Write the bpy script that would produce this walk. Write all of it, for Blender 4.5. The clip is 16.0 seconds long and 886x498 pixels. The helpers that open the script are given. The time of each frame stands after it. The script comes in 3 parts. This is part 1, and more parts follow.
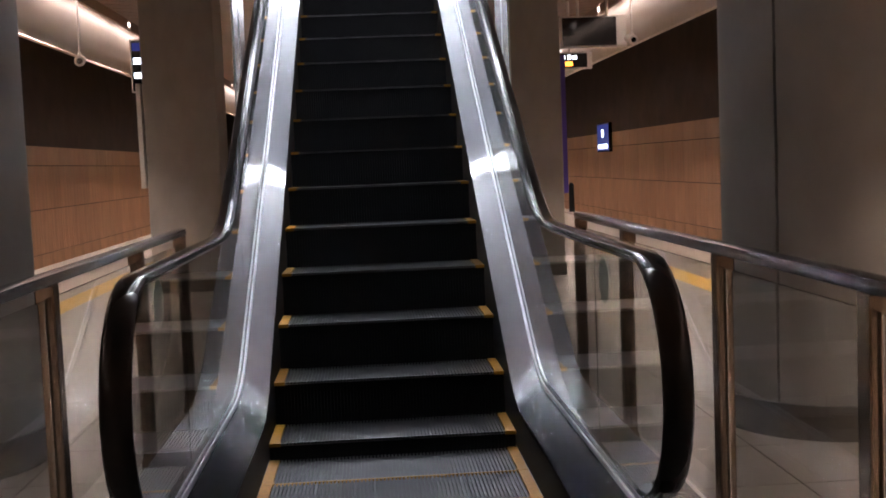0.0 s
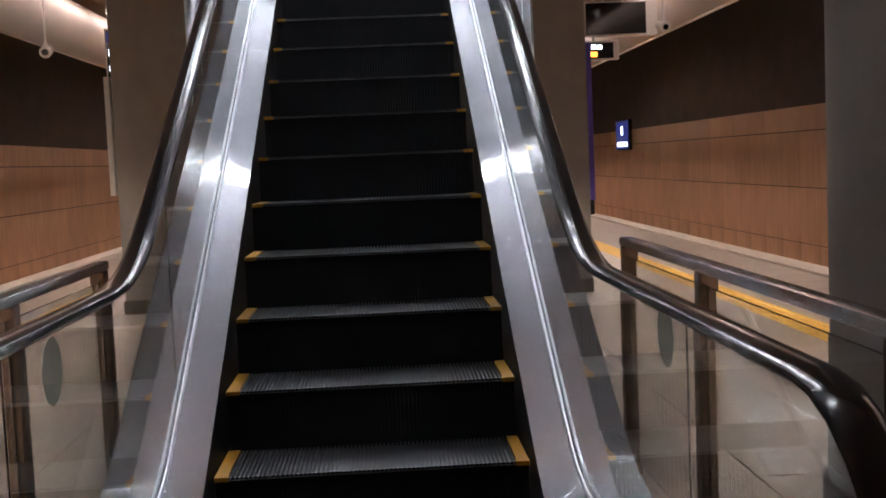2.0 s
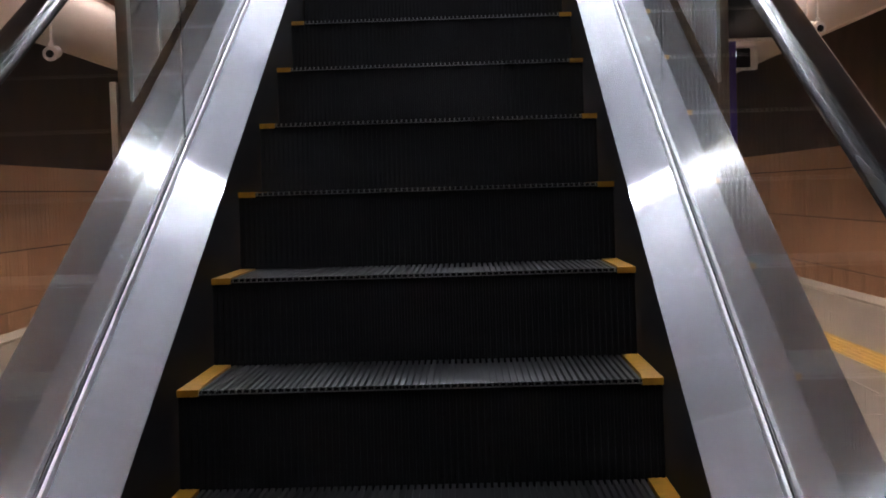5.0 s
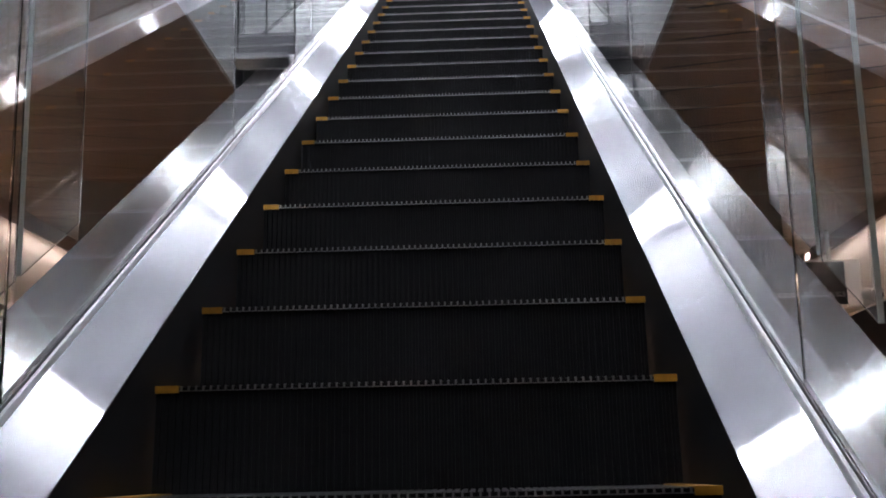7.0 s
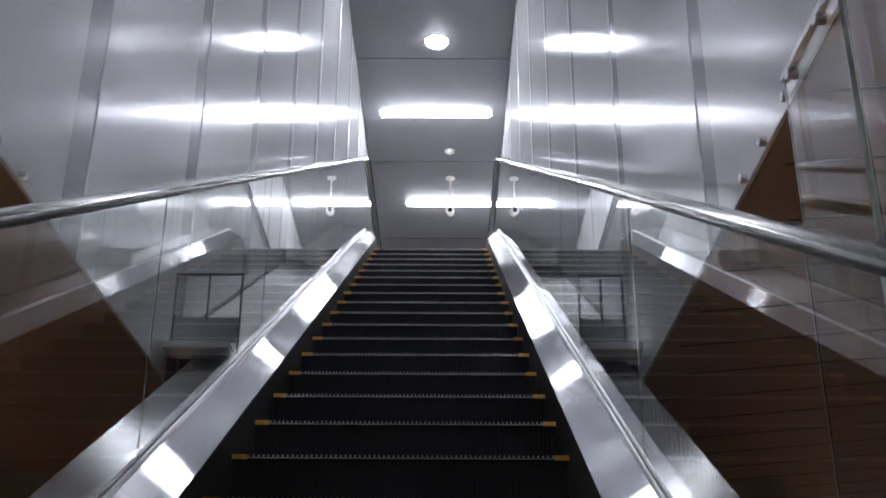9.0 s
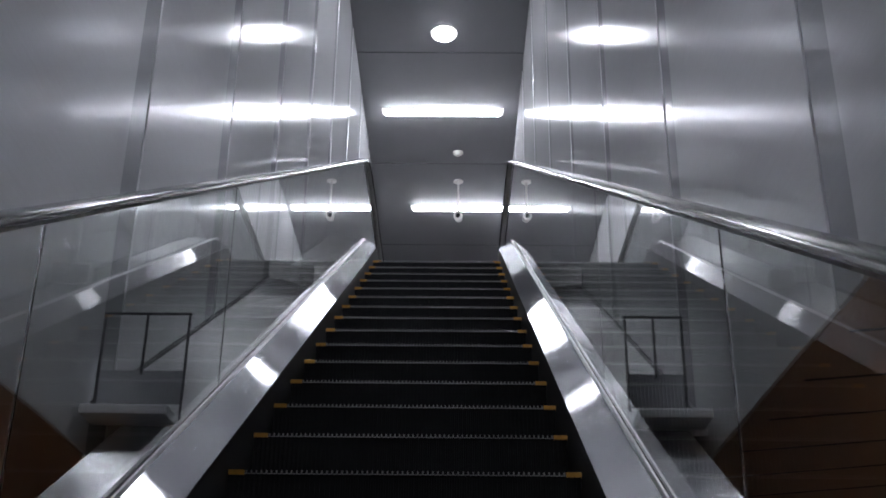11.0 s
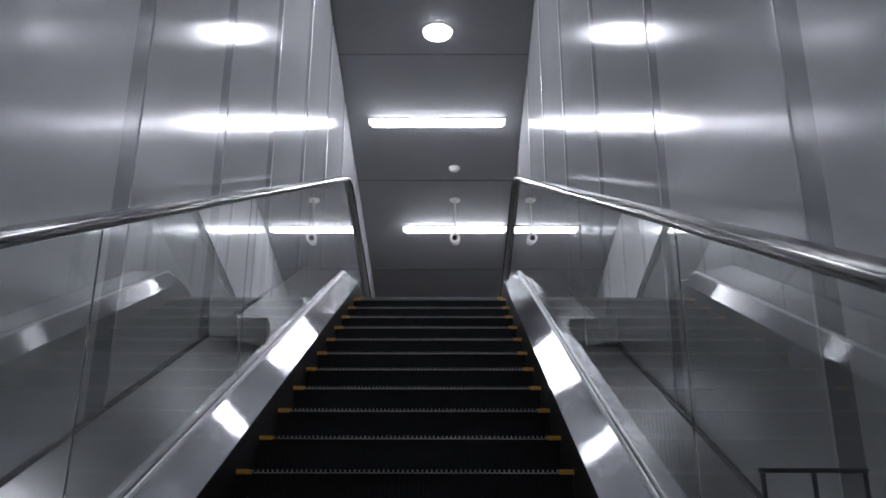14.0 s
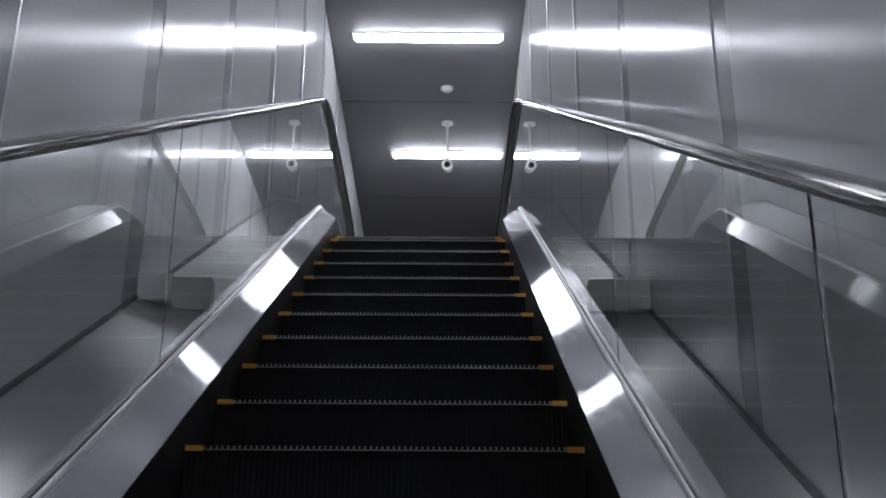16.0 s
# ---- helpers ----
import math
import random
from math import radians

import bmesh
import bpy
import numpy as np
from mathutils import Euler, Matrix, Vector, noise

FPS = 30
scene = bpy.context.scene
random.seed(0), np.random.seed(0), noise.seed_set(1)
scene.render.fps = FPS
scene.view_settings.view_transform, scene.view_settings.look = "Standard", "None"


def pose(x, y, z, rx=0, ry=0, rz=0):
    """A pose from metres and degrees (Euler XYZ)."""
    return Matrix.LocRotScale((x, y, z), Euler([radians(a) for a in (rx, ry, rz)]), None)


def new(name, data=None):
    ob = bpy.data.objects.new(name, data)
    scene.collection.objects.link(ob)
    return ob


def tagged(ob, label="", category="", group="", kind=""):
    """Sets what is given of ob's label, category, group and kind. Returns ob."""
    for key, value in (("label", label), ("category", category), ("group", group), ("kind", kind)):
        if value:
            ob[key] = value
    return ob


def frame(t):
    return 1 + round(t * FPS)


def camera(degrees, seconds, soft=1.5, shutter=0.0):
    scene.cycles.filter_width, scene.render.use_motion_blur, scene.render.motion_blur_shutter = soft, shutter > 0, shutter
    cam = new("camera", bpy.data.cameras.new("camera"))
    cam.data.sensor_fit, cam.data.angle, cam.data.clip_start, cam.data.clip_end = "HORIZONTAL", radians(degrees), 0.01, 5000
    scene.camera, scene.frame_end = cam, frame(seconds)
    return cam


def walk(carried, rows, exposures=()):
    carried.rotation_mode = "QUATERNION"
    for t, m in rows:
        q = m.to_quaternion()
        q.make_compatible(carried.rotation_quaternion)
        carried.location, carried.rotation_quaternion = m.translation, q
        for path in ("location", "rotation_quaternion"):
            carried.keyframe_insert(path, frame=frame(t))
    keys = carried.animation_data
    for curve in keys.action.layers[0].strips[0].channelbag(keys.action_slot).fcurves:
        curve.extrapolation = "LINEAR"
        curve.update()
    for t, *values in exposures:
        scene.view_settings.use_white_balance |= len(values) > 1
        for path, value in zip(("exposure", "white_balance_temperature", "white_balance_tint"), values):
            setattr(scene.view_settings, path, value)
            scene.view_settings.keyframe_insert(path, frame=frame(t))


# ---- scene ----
cam = camera(42.6, 16.0, soft=1.8)
PATH = [
    (0, pose(-0.051, -4.904, 1.395, 85.68, 2.32, -3.67)),
    (0.5, pose(-0.020, -4.515, 1.394, 85.92, 2.19, -2.62)),
    (1, pose(0.004, -4.103, 1.415, 86.04, 3.04, -3.22)),
    (1.5, pose(0.043, -3.733, 1.414, 86.18, 3.01, -3.38)),
    (2, pose(0.089, -3.385, 1.448, 85.58, 2.46, -2.98)),
    (2.5, pose(0.089, -2.970, 1.444, 85.40, 2.72, -2.64)),
    (3, pose(0.109, -2.523, 1.441, 85.59, 2.61, -1.97)),
    (3.5, pose(0.124, -2.064, 1.443, 85.84, 1.85, -0.59)),
    (5.8, pose(0.120, -0.075, 1.527, 90.13, 1.85, 1.46)),
    (6.2, pose(0.118, 0.283, 1.561, 93.24, 1.96, 1.22)),
    (6.5, pose(0.145, 0.455, 1.605, 95.70, 2.35, 2.05)),
    (7, pose(0.145, 0.560, 1.540, 101.10, 1.20, 2.05)),
    (7.5, pose(0.167, 0.600, 1.524, 107.06, 0.88, 1.56)),
    (8, pose(0.162, 0.787, 1.645, 110.08, 0.55, 0.75)),
    (8.5, pose(0.146, 1.033, 1.809, 112.46, 0.06, 0.13)),
    (9, pose(0.148, 1.272, 1.938, 114.43, -0.27, 0.04)),
    (9.5, pose(0.144, 1.510, 2.077, 114.48, -0.65, 0.12)),
    (12, pose(0.154, 2.705, 2.755, 114.38, -0.55, 0.46)),
    (12.5, pose(0.155, 2.951, 2.895, 113.78, -0.76, 0.51)),
    (13, pose(0.160, 3.193, 3.034, 114.71, -0.21, 0.73)),
    (13.5, pose(0.156, 3.426, 3.168, 114.92, -0.46, 0.11)),
    (14, pose(0.150, 3.671, 3.309, 115.19, -0.16, 0.33)),
    (14.5, pose(0.157, 3.903, 3.442, 114.43, -0.73, 0.04)),
    (15, pose(0.158, 4.147, 3.572, 113.64, -0.44, 0.37)),
    (15.5, pose(0.176, 4.348, 3.710, 112.82, -0.63, 0.26)),
    (16, pose(0.159, 4.623, 3.846, 111.20, -0.27, -0.13)),
]
walk(cam, PATH, exposures=[(0, 2.26), (2.0, 2.20), (3.5, 2.33), (6.5, 2.32), (7.0, 2.22), (7.5, 1.97), (8.3, 1.48), (9.0, 1.05), (10.5, 0.45), (12.0, 0.10), (16, 0.06)])

# ---------------------------------------------------------------- world and light levels
world = bpy.data.worlds.new("world")
scene.world = world
world.use_nodes = True
world.node_tree.nodes["Background"].inputs[0].default_value = (0.02, 0.02, 0.025, 1)
world.node_tree.nodes["Background"].inputs[1].default_value = 0.05
TUBE = 50.0       # white tubes over the escalator well
WARM = 22.0       # warm strip lights over the platform
WASH = 2.2       # unseen warm slot lights added to brighten the white fascia

# ---------------------------------------------------------------- plan
T = 0.5731                       # slope of the incline
FLOOR, UPPER = 0.08, 6.80        # lower and upper landing
CEIL, WELL = 3.36, 10.10          # platform ceiling, ceiling of the well
WX = {-1: 1.0, 1: 0.955}          # well walls, left and right of the escalator


# ---------------------------------------------------------------- materials
def material(name, color, rough=0.5, metal=0.0, grain=(8, 8, 8), vary=0.12, bump=0.0, fine=0.0, rvary=0.0, emit=0.0, random=0.0, spec=0.5, brushed=0.0):
    m = bpy.data.materials.new(name)
    m.use_nodes = True
    n, l = m.node_tree.nodes, m.node_tree.links
    p = n["Principled BSDF"]
    p.inputs["Roughness"].default_value = rough
    p.inputs["Metallic"].default_value = metal
    p.inputs["Specular IOR Level"].default_value = spec
    co = n.new("ShaderNodeTexCoord")
    mp = n.new("ShaderNodeMapping")
    mp.inputs["Scale"].default_value = grain
    l.new(co.outputs["Object"], mp.inputs["Vector"])
    a = n.new("ShaderNodeTexNoise")
    a.inputs["Scale"].default_value = 1.0
    a.inputs["Detail"].default_value = 6
    l.new(mp.outputs[0], a.inputs["Vector"])
    b = n.new("ShaderNodeTexNoise")
    b.inputs["Scale"].default_value = 0.9
    b.inputs["Detail"].default_value = 3
    l.new(co.outputs["Object"], b.inputs["Vector"])
    mix = n.new("ShaderNodeMath")
    mix.operation = "ADD"
    l.new(a.outputs["Fac"], mix.inputs[0])
    l.new(b.outputs["Fac"], mix.inputs[1])
    hi = tuple(min(1, c * (1 + vary)) for c in color)
    lo = tuple(c * (1 - vary) for c in color)
    ramp = n.new("ShaderNodeMapRange")
    ramp.inputs["From Min"].default_value, ramp.inputs["From Max"].default_value = 0.6, 1.4
    l.new(mix.outputs[0], ramp.inputs["Value"])
    mc = n.new("ShaderNodeMix")
    mc.data_type = "RGBA"
    mc.inputs["A"].default_value = (*lo, 1)
    mc.inputs["B"].default_value = (*hi, 1)
    l.new(ramp.outputs[0], mc.inputs["Factor"])
    last = mc.outputs["Result"]
    if random:
        oi = n.new("ShaderNodeObjectInfo")
        mr = n.new("ShaderNodeMapRange")
        mr.inputs["To Min"].default_value, mr.inputs["To Max"].default_value = 1 - random, 1 + random
        l.new(oi.outputs["Random"], mr.inputs["Value"])
        hs = n.new("ShaderNodeHueSaturation")
        l.new(mr.outputs[0], hs.inputs["Value"])
        l.new(last, hs.inputs["Color"])
        last = hs.outputs["Color"]
    l.new(last, p.inputs["Base Color"])
    if rvary:
        rr = n.new("ShaderNodeMapRange")
        rr.inputs["From Min"].default_value, rr.inputs["From Max"].default_value = 0.6, 1.4
        rr.inputs["To Min"].default_value, rr.inputs["To Max"].default_value = max(0.02, rough - rvary), rough + rvary
        l.new(mix.outputs[0], rr.inputs["Value"])
        l.new(rr.outputs[0], p.inputs["Roughness"])
    if bump:
        bp = n.new("ShaderNodeBump")
        bp.inputs["Strength"].default_value = bump
        bp.inputs["Distance"].default_value = 0.002
        l.new(a.outputs["Fac"], bp.inputs["Height"])
        l.new(bp.outputs[0], p.inputs["Normal"])
    if brushed:
        p.inputs["Anisotropic"].default_value = brushed
        tg = n.new("ShaderNodeCombineXYZ")
        tg.inputs[0].default_value = 1.0
        l.new(tg.outputs[0], p.inputs["Tangent"])
    if emit:
        p.inputs["Emission Color"].default_value = (*color, 1)
        p.inputs["Emission Strength"].default_value = emit
    return m


def glass_material(name, tint):
    m = bpy.data.materials.new(name)
    m.use_nodes = True
    p = m.node_tree.nodes["Principled BSDF"]
    p.inputs["Base Color"].default_value = (*tint, 1)
    p.inputs["Transmission Weight"].default_value = 1
    p.inputs["Roughness"].default_value = 0.0
    p.inputs["IOR"].default_value = 1.40
    return m


def brushed_metal(name, color, rough, aniso):
    """Steel brushed lengthwise: crisp along the incline, spread wide across it."""
    m = bpy.data.materials.new(name)
    m.use_nodes = True
    n, l = m.node_tree.nodes, m.node_tree.links
    n.remove(n["Principled BSDF"])
    g = n.new("ShaderNodeBsdfAnisotropic")
    g.inputs["Roughness"].default_value = rough
    g.inputs["Anisotropy"].default_value = aniso
    co = n.new("ShaderNodeTexCoord")
    tg = n.new("ShaderNodeVectorMath")
    tg.operation = "CROSS_PRODUCT"
    l.new(co.outputs["Normal"], tg.inputs[0])
    tg.inputs[1].default_value = (1, 0, 0)
    l.new(tg.outputs[0], g.inputs["Tangent"])
    mp = n.new("ShaderNodeMapping")
    mp.inputs["Scale"].default_value = (90, 1.2, 1.2)
    l.new(co.outputs["Object"], mp.inputs["Vector"])
    streak = n.new("ShaderNodeTexNoise")
    streak.inputs["Scale"].default_value = 1.0
    streak.inputs["Detail"].default_value = 5
    l.new(mp.outputs[0], streak.inputs["Vector"])
    smudge = n.new("ShaderNodeTexNoise")
    smudge.inputs["Scale"].default_value = 2.2
    smudge.inputs["Detail"].default_value = 4
    l.new(co.outputs["Object"], smudge.inputs["Vector"])
    add = n.new("ShaderNodeMath")
    add.operation = "ADD"
    l.new(streak.outputs["Fac"], add.inputs[0])
    l.new(smudge.outputs["Fac"], add.inputs[1])
    mr = n.new("ShaderNodeMapRange")
    mr.inputs["From Min"].default_value, mr.inputs["From Max"].default_value = 0.6, 1.4
    l.new(add.outputs[0], mr.inputs["Value"])
    mc = n.new("ShaderNodeMix")
    mc.data_type = "RGBA"
    mc.inputs["A"].default_value = (*(c * 0.93 for c in color), 1)
    mc.inputs["B"].default_value = (*(c * 1.06 for c in color), 1)
    l.new(mr.outputs[0], mc.inputs["Factor"])
    l.new(mc.outputs["Result"], g.inputs["Color"])
    l.new(g.outputs[0], n["Material Output"].inputs["Surface"])
    return m


TRIM = brushed_metal("bright_steel_trim", (0.82, 0.82, 0.84), 0.38, 0.3)
OUTER = brushed_metal("outer_deck_steel", (0.74, 0.74, 0.76), 0.22, 0.86)
PLATE = brushed_metal("satin_deck_plate", (0.70, 0.70, 0.71), 0.28, 0.8)
STEEL = brushed_metal("brushed_steel", (0.68, 0.68, 0.70), 0.15, 0.94)
WALL_STEEL = material("steel_wall_panel", (0.80, 0.805, 0.825), 0.13, 0.22, (4, 4, 90), 0.04, 0.0, rvary=0.01, random=0.02, spec=0.15)
STRIP_STEEL = material("narrow_steel_strip", (0.48, 0.485, 0.505), 0.17, 0.22, (4, 4, 90), 0.04, 0.0, rvary=0.01, random=0.02, spec=0.15)
for m in (WALL_STEEL, STRIP_STEEL):
    m.node_tree.nodes["Principled BSDF"].inputs["Specular Tint"].default_value = (0.45, 0.45, 0.47, 1)
EDGE = material("polished_glass_edge", (0.70, 0.78, 0.76), 0.3, 0.0, (10, 10, 10), 0.05)
EDGE.node_tree.nodes["Principled BSDF"].inputs["Transmission Weight"].default_value = 0.45
ALUMINIUM = material("bare_aluminium", (0.28, 0.28, 0.28), 0.48, 1.0, (40, 40, 40), 0.15, rvary=0.08)
CHROME = material("polished_steel", (0.68, 0.68, 0.7), 0.12, 1.0, (30, 30, 30), 0.04, rvary=0.04)
RAIL_BAR = material("dull_steel_bar", (0.46, 0.46, 0.48), 0.2, 1.0, (30, 3, 30), 0.06)
BRONZE = material("bronze_steel", (0.36, 0.26, 0.19), 0.22, 1.0, (60, 60, 4), 0.10, rvary=0.06)
PLINTH = material("dark_plinth_paint", (0.10, 0.085, 0.07), 0.35, 0.0, (12, 12, 12), 0.15)
BLOCK = material("light_grey_paint", (0.80, 0.80, 0.79), 0.4, 0.0, (20, 20, 20), 0.05)
GASKET = material("grey_gasket", (0.10, 0.10, 0.11), 0.35, 0.0, (30, 4, 30), 0.15)
SEAM = material("dark_seam", (0.05, 0.05, 0.055), 0.6)
BLACK = material("black_paint", (0.011, 0.011, 0.012), 0.75, 0.0, (40, 40, 40), 0.2, spec=0.12)
SKIRT = material("black_skirt_coating", (0.012, 0.012, 0.014), 0.55, 0.0, (30, 3, 30), 0.2, spec=0.2)
RUBBER = material("black_rubber", (0.018, 0.016, 0.016), 0.15, 0.0, (30, 6, 30), 0.1, spec=0.25, rvary=0.03)
TREAD = material("dark_aluminium_tread", (0.08, 0.08, 0.084), 0.42, 0.7, (50, 9, 50), 0.3, rvary=0.1)
YELLOW = material("yellow_paint", (0.44, 0.21, 0.014), 0.5, 0.0, (40, 40, 40), 0.25)
GLASS = glass_material("clear_glass", (0.965, 0.985, 0.975))
FROST = material("frosted_film", (0.50, 0.55, 0.50), 0.5, 0.0, (15, 15, 15), 0.06)
FROST.node_tree.nodes["Principled BSDF"].inputs["Alpha"].default_value = 0.55
CONCRETE = material("painted_concrete_column", (0.30, 0.275, 0.25), 0.5, 0.0, (5, 5, 3), 0.18, 0.2)
TILE = material("beige_floor_tile", (0.29, 0.245, 0.205), 0.35, 0.0, (3, 3, 3), 0.05, 0.0, rvary=0.05, random=0.04)
JOINT = material("floor_joint", (0.25, 0.22, 0.2), 0.7)
TACTILE = material("yellow_tactile_tile", (0.70, 0.42, 0.04), 0.5, 0.0, (10, 10, 10), 0.15, random=0.05)
COPING = material("pale_platform_coping", (0.42, 0.37, 0.32), 0.5, 0.0, (8, 8, 8), 0.12)
WOOD = material("wood_panel", (0.47, 0.255, 0.14), 0.5, 0.0, (9, 6, 0.8), 0.22, 0.1, random=0.10)
DARK = material("dark_tunnel_and_shade", (0.06, 0.038, 0.028), 0.8, 0.0, (2, 2, 2), 0.3)
BROWN = material("brown_ceiling_panel", (0.29, 0.19, 0.14), 0.45, 0.0, (3, 3, 3), 0.15)
WHITE = material("white_bulkhead_paint", (0.72, 0.66, 0.60), 0.5, 0.0, (3, 3, 3), 0.06)
CEILING = material("grey_ceiling_panel", (0.16, 0.16, 0.17), 0.55, 0.0, (3, 3, 3), 0.06)
PLASTIC = material("white_plastic", (0.75, 0.72, 0.68), 0.35, 0.0, (20, 20, 20), 0.04)
LENS = material("dark_lens", (0.01, 0.01, 0.012), 0.08)
LIT = material("tube_diffuser", (0.88, 0.91, 1.0), 0.5, emit=TUBE, vary=0.0)
LITW = material("warm_diffuser", (1.0, 0.81, 0.72), 0.5, emit=WARM, vary=0.0)
LITS = material("added_slot_diffuser", (1.0, 0.83, 0.79), 0.5, emit=WASH, vary=0.0)
LED_O = material("orange_led", (1.0, 0.25, 0.03), 0.5, emit=1.3, vary=0.0)
LED_W = material("white_led", (0.75, 0.85, 1.0), 0.5, emit=1.3, vary=0.0)
LED_B = material("blue_backlit_panel", (0.03, 0.05, 0.3), 0.4, emit=0.09, vary=0.0)
LED_G = material("green_led", (0.1, 0.9, 0.15), 0.5, emit=1.0, vary=0.0)
PURPLE = material("purple_sign_film", (0.10, 0.06, 0.45), 0.4)


# ---------------------------------------------------------------- mesh helpers
def box(bm, x0, x1, y0, y1, z0, z1, bevel=0.0):
    vs = [bm.verts.new(p) for p in ((x0, y0, z0), (x1, y0, z0), (x1, y1, z0), (x0, y1, z0), (x0, y0, z1), (x1, y0, z1), (x1, y1, z1), (x0, y1, z1))]
    fs = [bm.faces.new([vs[i] for i in f]) for f in ((3, 2, 1, 0), (4, 5, 6, 7), (0, 1, 5, 4), (1, 2, 6, 5), (2, 3, 7, 6), (3, 0, 4, 7))]
    if bevel:
        es = list({e for f in fs for e in f.edges})
        bmesh.ops.bevel(bm, geom=es, offset=bevel, segments=2, affect="EDGES", profile=0.6)
    return bm


def one_box(*a, **k):
    return box(bmesh.new(), *a, **k)


def cyl(bm, c, axis, r, length, seg=20, r2=None):
    q = Vector(axis).to_track_quat("Z", "Y").to_matrix().to_4x4()
    bmesh.ops.create_cone(bm, cap_ends=True, segments=seg, radius1=r, radius2=r if r2 is None else r2, depth=length, matrix=Matrix.Translation(c) @ q)
    return bm


def loft(bm, rings, closed=True, caps=True):
    rows = [[bm.verts.new(p) for p in r] for r in rings]
    n = len(rows[0])
    for a, b in zip(rows, rows[1:]):
        for i in range(n if closed else n - 1):
            j = (i + 1) % n
            bm.faces.new((a[i], a[j], b[j], b[i]))
    if caps and closed:
        bm.faces.new(rows[0][::-1])
        bm.faces.new(rows[-1])
    return bm


def mesh_of(name, bm, mat, smooth=False):
    bmesh.ops.recalc_face_normals(bm, faces=bm.faces)
    me = bpy.data.meshes.new(name)
    bm.to_mesh(me)
    bm.free()
    me.materials.append(mat)
    if smooth:
        for f in me.polygons:
            f.use_smooth = True
        me.set_sharp_from_angle(angle=radians(35))
    return me


def part(name, bm, mat, parent, label="", smooth=False):
    ob = new(name, mesh_of(name, bm, mat, smooth))
    ob.parent = parent
    if label:
        tagged(ob, label)
    return ob


def thing(name, label, category, group="", kind="", at=(0, 0, 0)):
    ob = new(name)
    ob.location = at
    ob.empty_display_size = 0.1
    return tagged(ob, label, category, group, kind)


def solid(name, bm, mat, label, category, group="", kind="", smooth=False):
    return tagged(new(name, mesh_of(name, bm, mat, smooth)), label, category, group, kind)


def run(zl, off, zu, ya, yb, r1, r2, slope=T):
    """A line that goes level, up the incline and level again, with rounded bends: points (y, z) and the slope there."""
    pts = [(ya, zl, 0.0)]
    y1, y2 = (zl - off) / slope, (zu - off) / slope
    th = math.atan(slope)
    for yk, zk, r, a0, a1 in ((y1, zl, r1, 0, th), (y2, zu, r2, th, 0)):
        tl = r * math.tan(th / 2)
        s = 1 if a1 > a0 else -1
        sy, sz = yk - tl * math.cos(a0), zk - tl * math.sin(a0)
        cy, cz = sy - s * r * math.sin(a0), sz + s * r * math.cos(a0)
        for i in range(11):
            a = a0 + (a1 - a0) * i / 10
            pts.append((cy + s * r * math.sin(a), cz - s * r * math.cos(a), a))
    pts.append((yb, zu, 0.0))
    out = [pts[0]]
    for p, nx in zip(pts, pts[1:]):
        if nx[0] - p[0] > 0.6:
            k = int((nx[0] - p[0]) / 0.4)
            out += [(p[0] + (nx[0] - p[0]) * i / k, p[1] + (nx[1] - p[1]) * i / k, nx[2]) for i in range(1, k)]
        out.append(nx)
    return out


def height(line, y):
    for a, b in zip(line, line[1:]):
        if a[0] <= y <= b[0]:
            return a[1] + (b[1] - a[1]) * (y - a[0]) / max(1e-6, b[0] - a[0])
    return line[0][1] if y < line[0][0] else line[-1][1]


# ---------------------------------------------------------------- escalator
YA, YB = -1.90, 14.4
NOSE = run(FLOOR, 0.0, UPPER, -3, 16, 1.3, 1.7)
LOW = run(FLOOR + 0.18, 0.123, UPPER + 0.098, YA, YB, 0.9, 0.5, 0.5695)      # inner edge of the inner deck
TOP = run(FLOOR + 0.29, 0.210, UPPER + 0.185, YA, YB, 0.9, 0.5, 0.5695)    # foot of the glass
RAIL_TOP = 7.83                  # handrail over the upper landing
RAIL = run(1.12, 1.059, RAIL_TOP, YA + 0.12, YB - 0.1, 1.2, 1.3, 0.5695)
DECK_END = 5.67                                                    # the open outer deck ends at the barrier
HX = 0.70                                                          # handrail and glass
escalator = thing("escalator", "stainless steel escalator with black steps, yellow edge marks and glass balustrades", "escalator")


def strip(profile, name, mat, label="", parent=None, smooth=True, ya=YA, yb=YB, base=TOP):
    """A long piece whose section (x, height over the line) follows the incline."""
    ys = [p[0] for p in base if ya < p[0] < yb]
    rings = [[(x, y, height(base, y) + h) for x, h in profile] for y in (ya, *ys, yb)]
    return part(name, loft(bmesh.new(), rings), mat, parent or escalator, label, smooth)


def between(a, b, name, mat, x0, x1, thick, label=""):
    """A panel between two lines at x0 (line a) and x1 (line b)."""
    ys = sorted({round(p[0], 3) for p in a + b if YA < p[0] < YB} | {YA, YB})
    s = 1 if x1 > 0 else -1
    rings = [[(x0, y, height(a, y)), (x1, y, height(b, y)), (x1 + s * thick, y, height(b, y) - 0.004), (x0 + s * thick, y, height(a, y) - thick)] for y in ys]
    return part(name, loft(bmesh.new(), rings), mat, escalator, label, True)


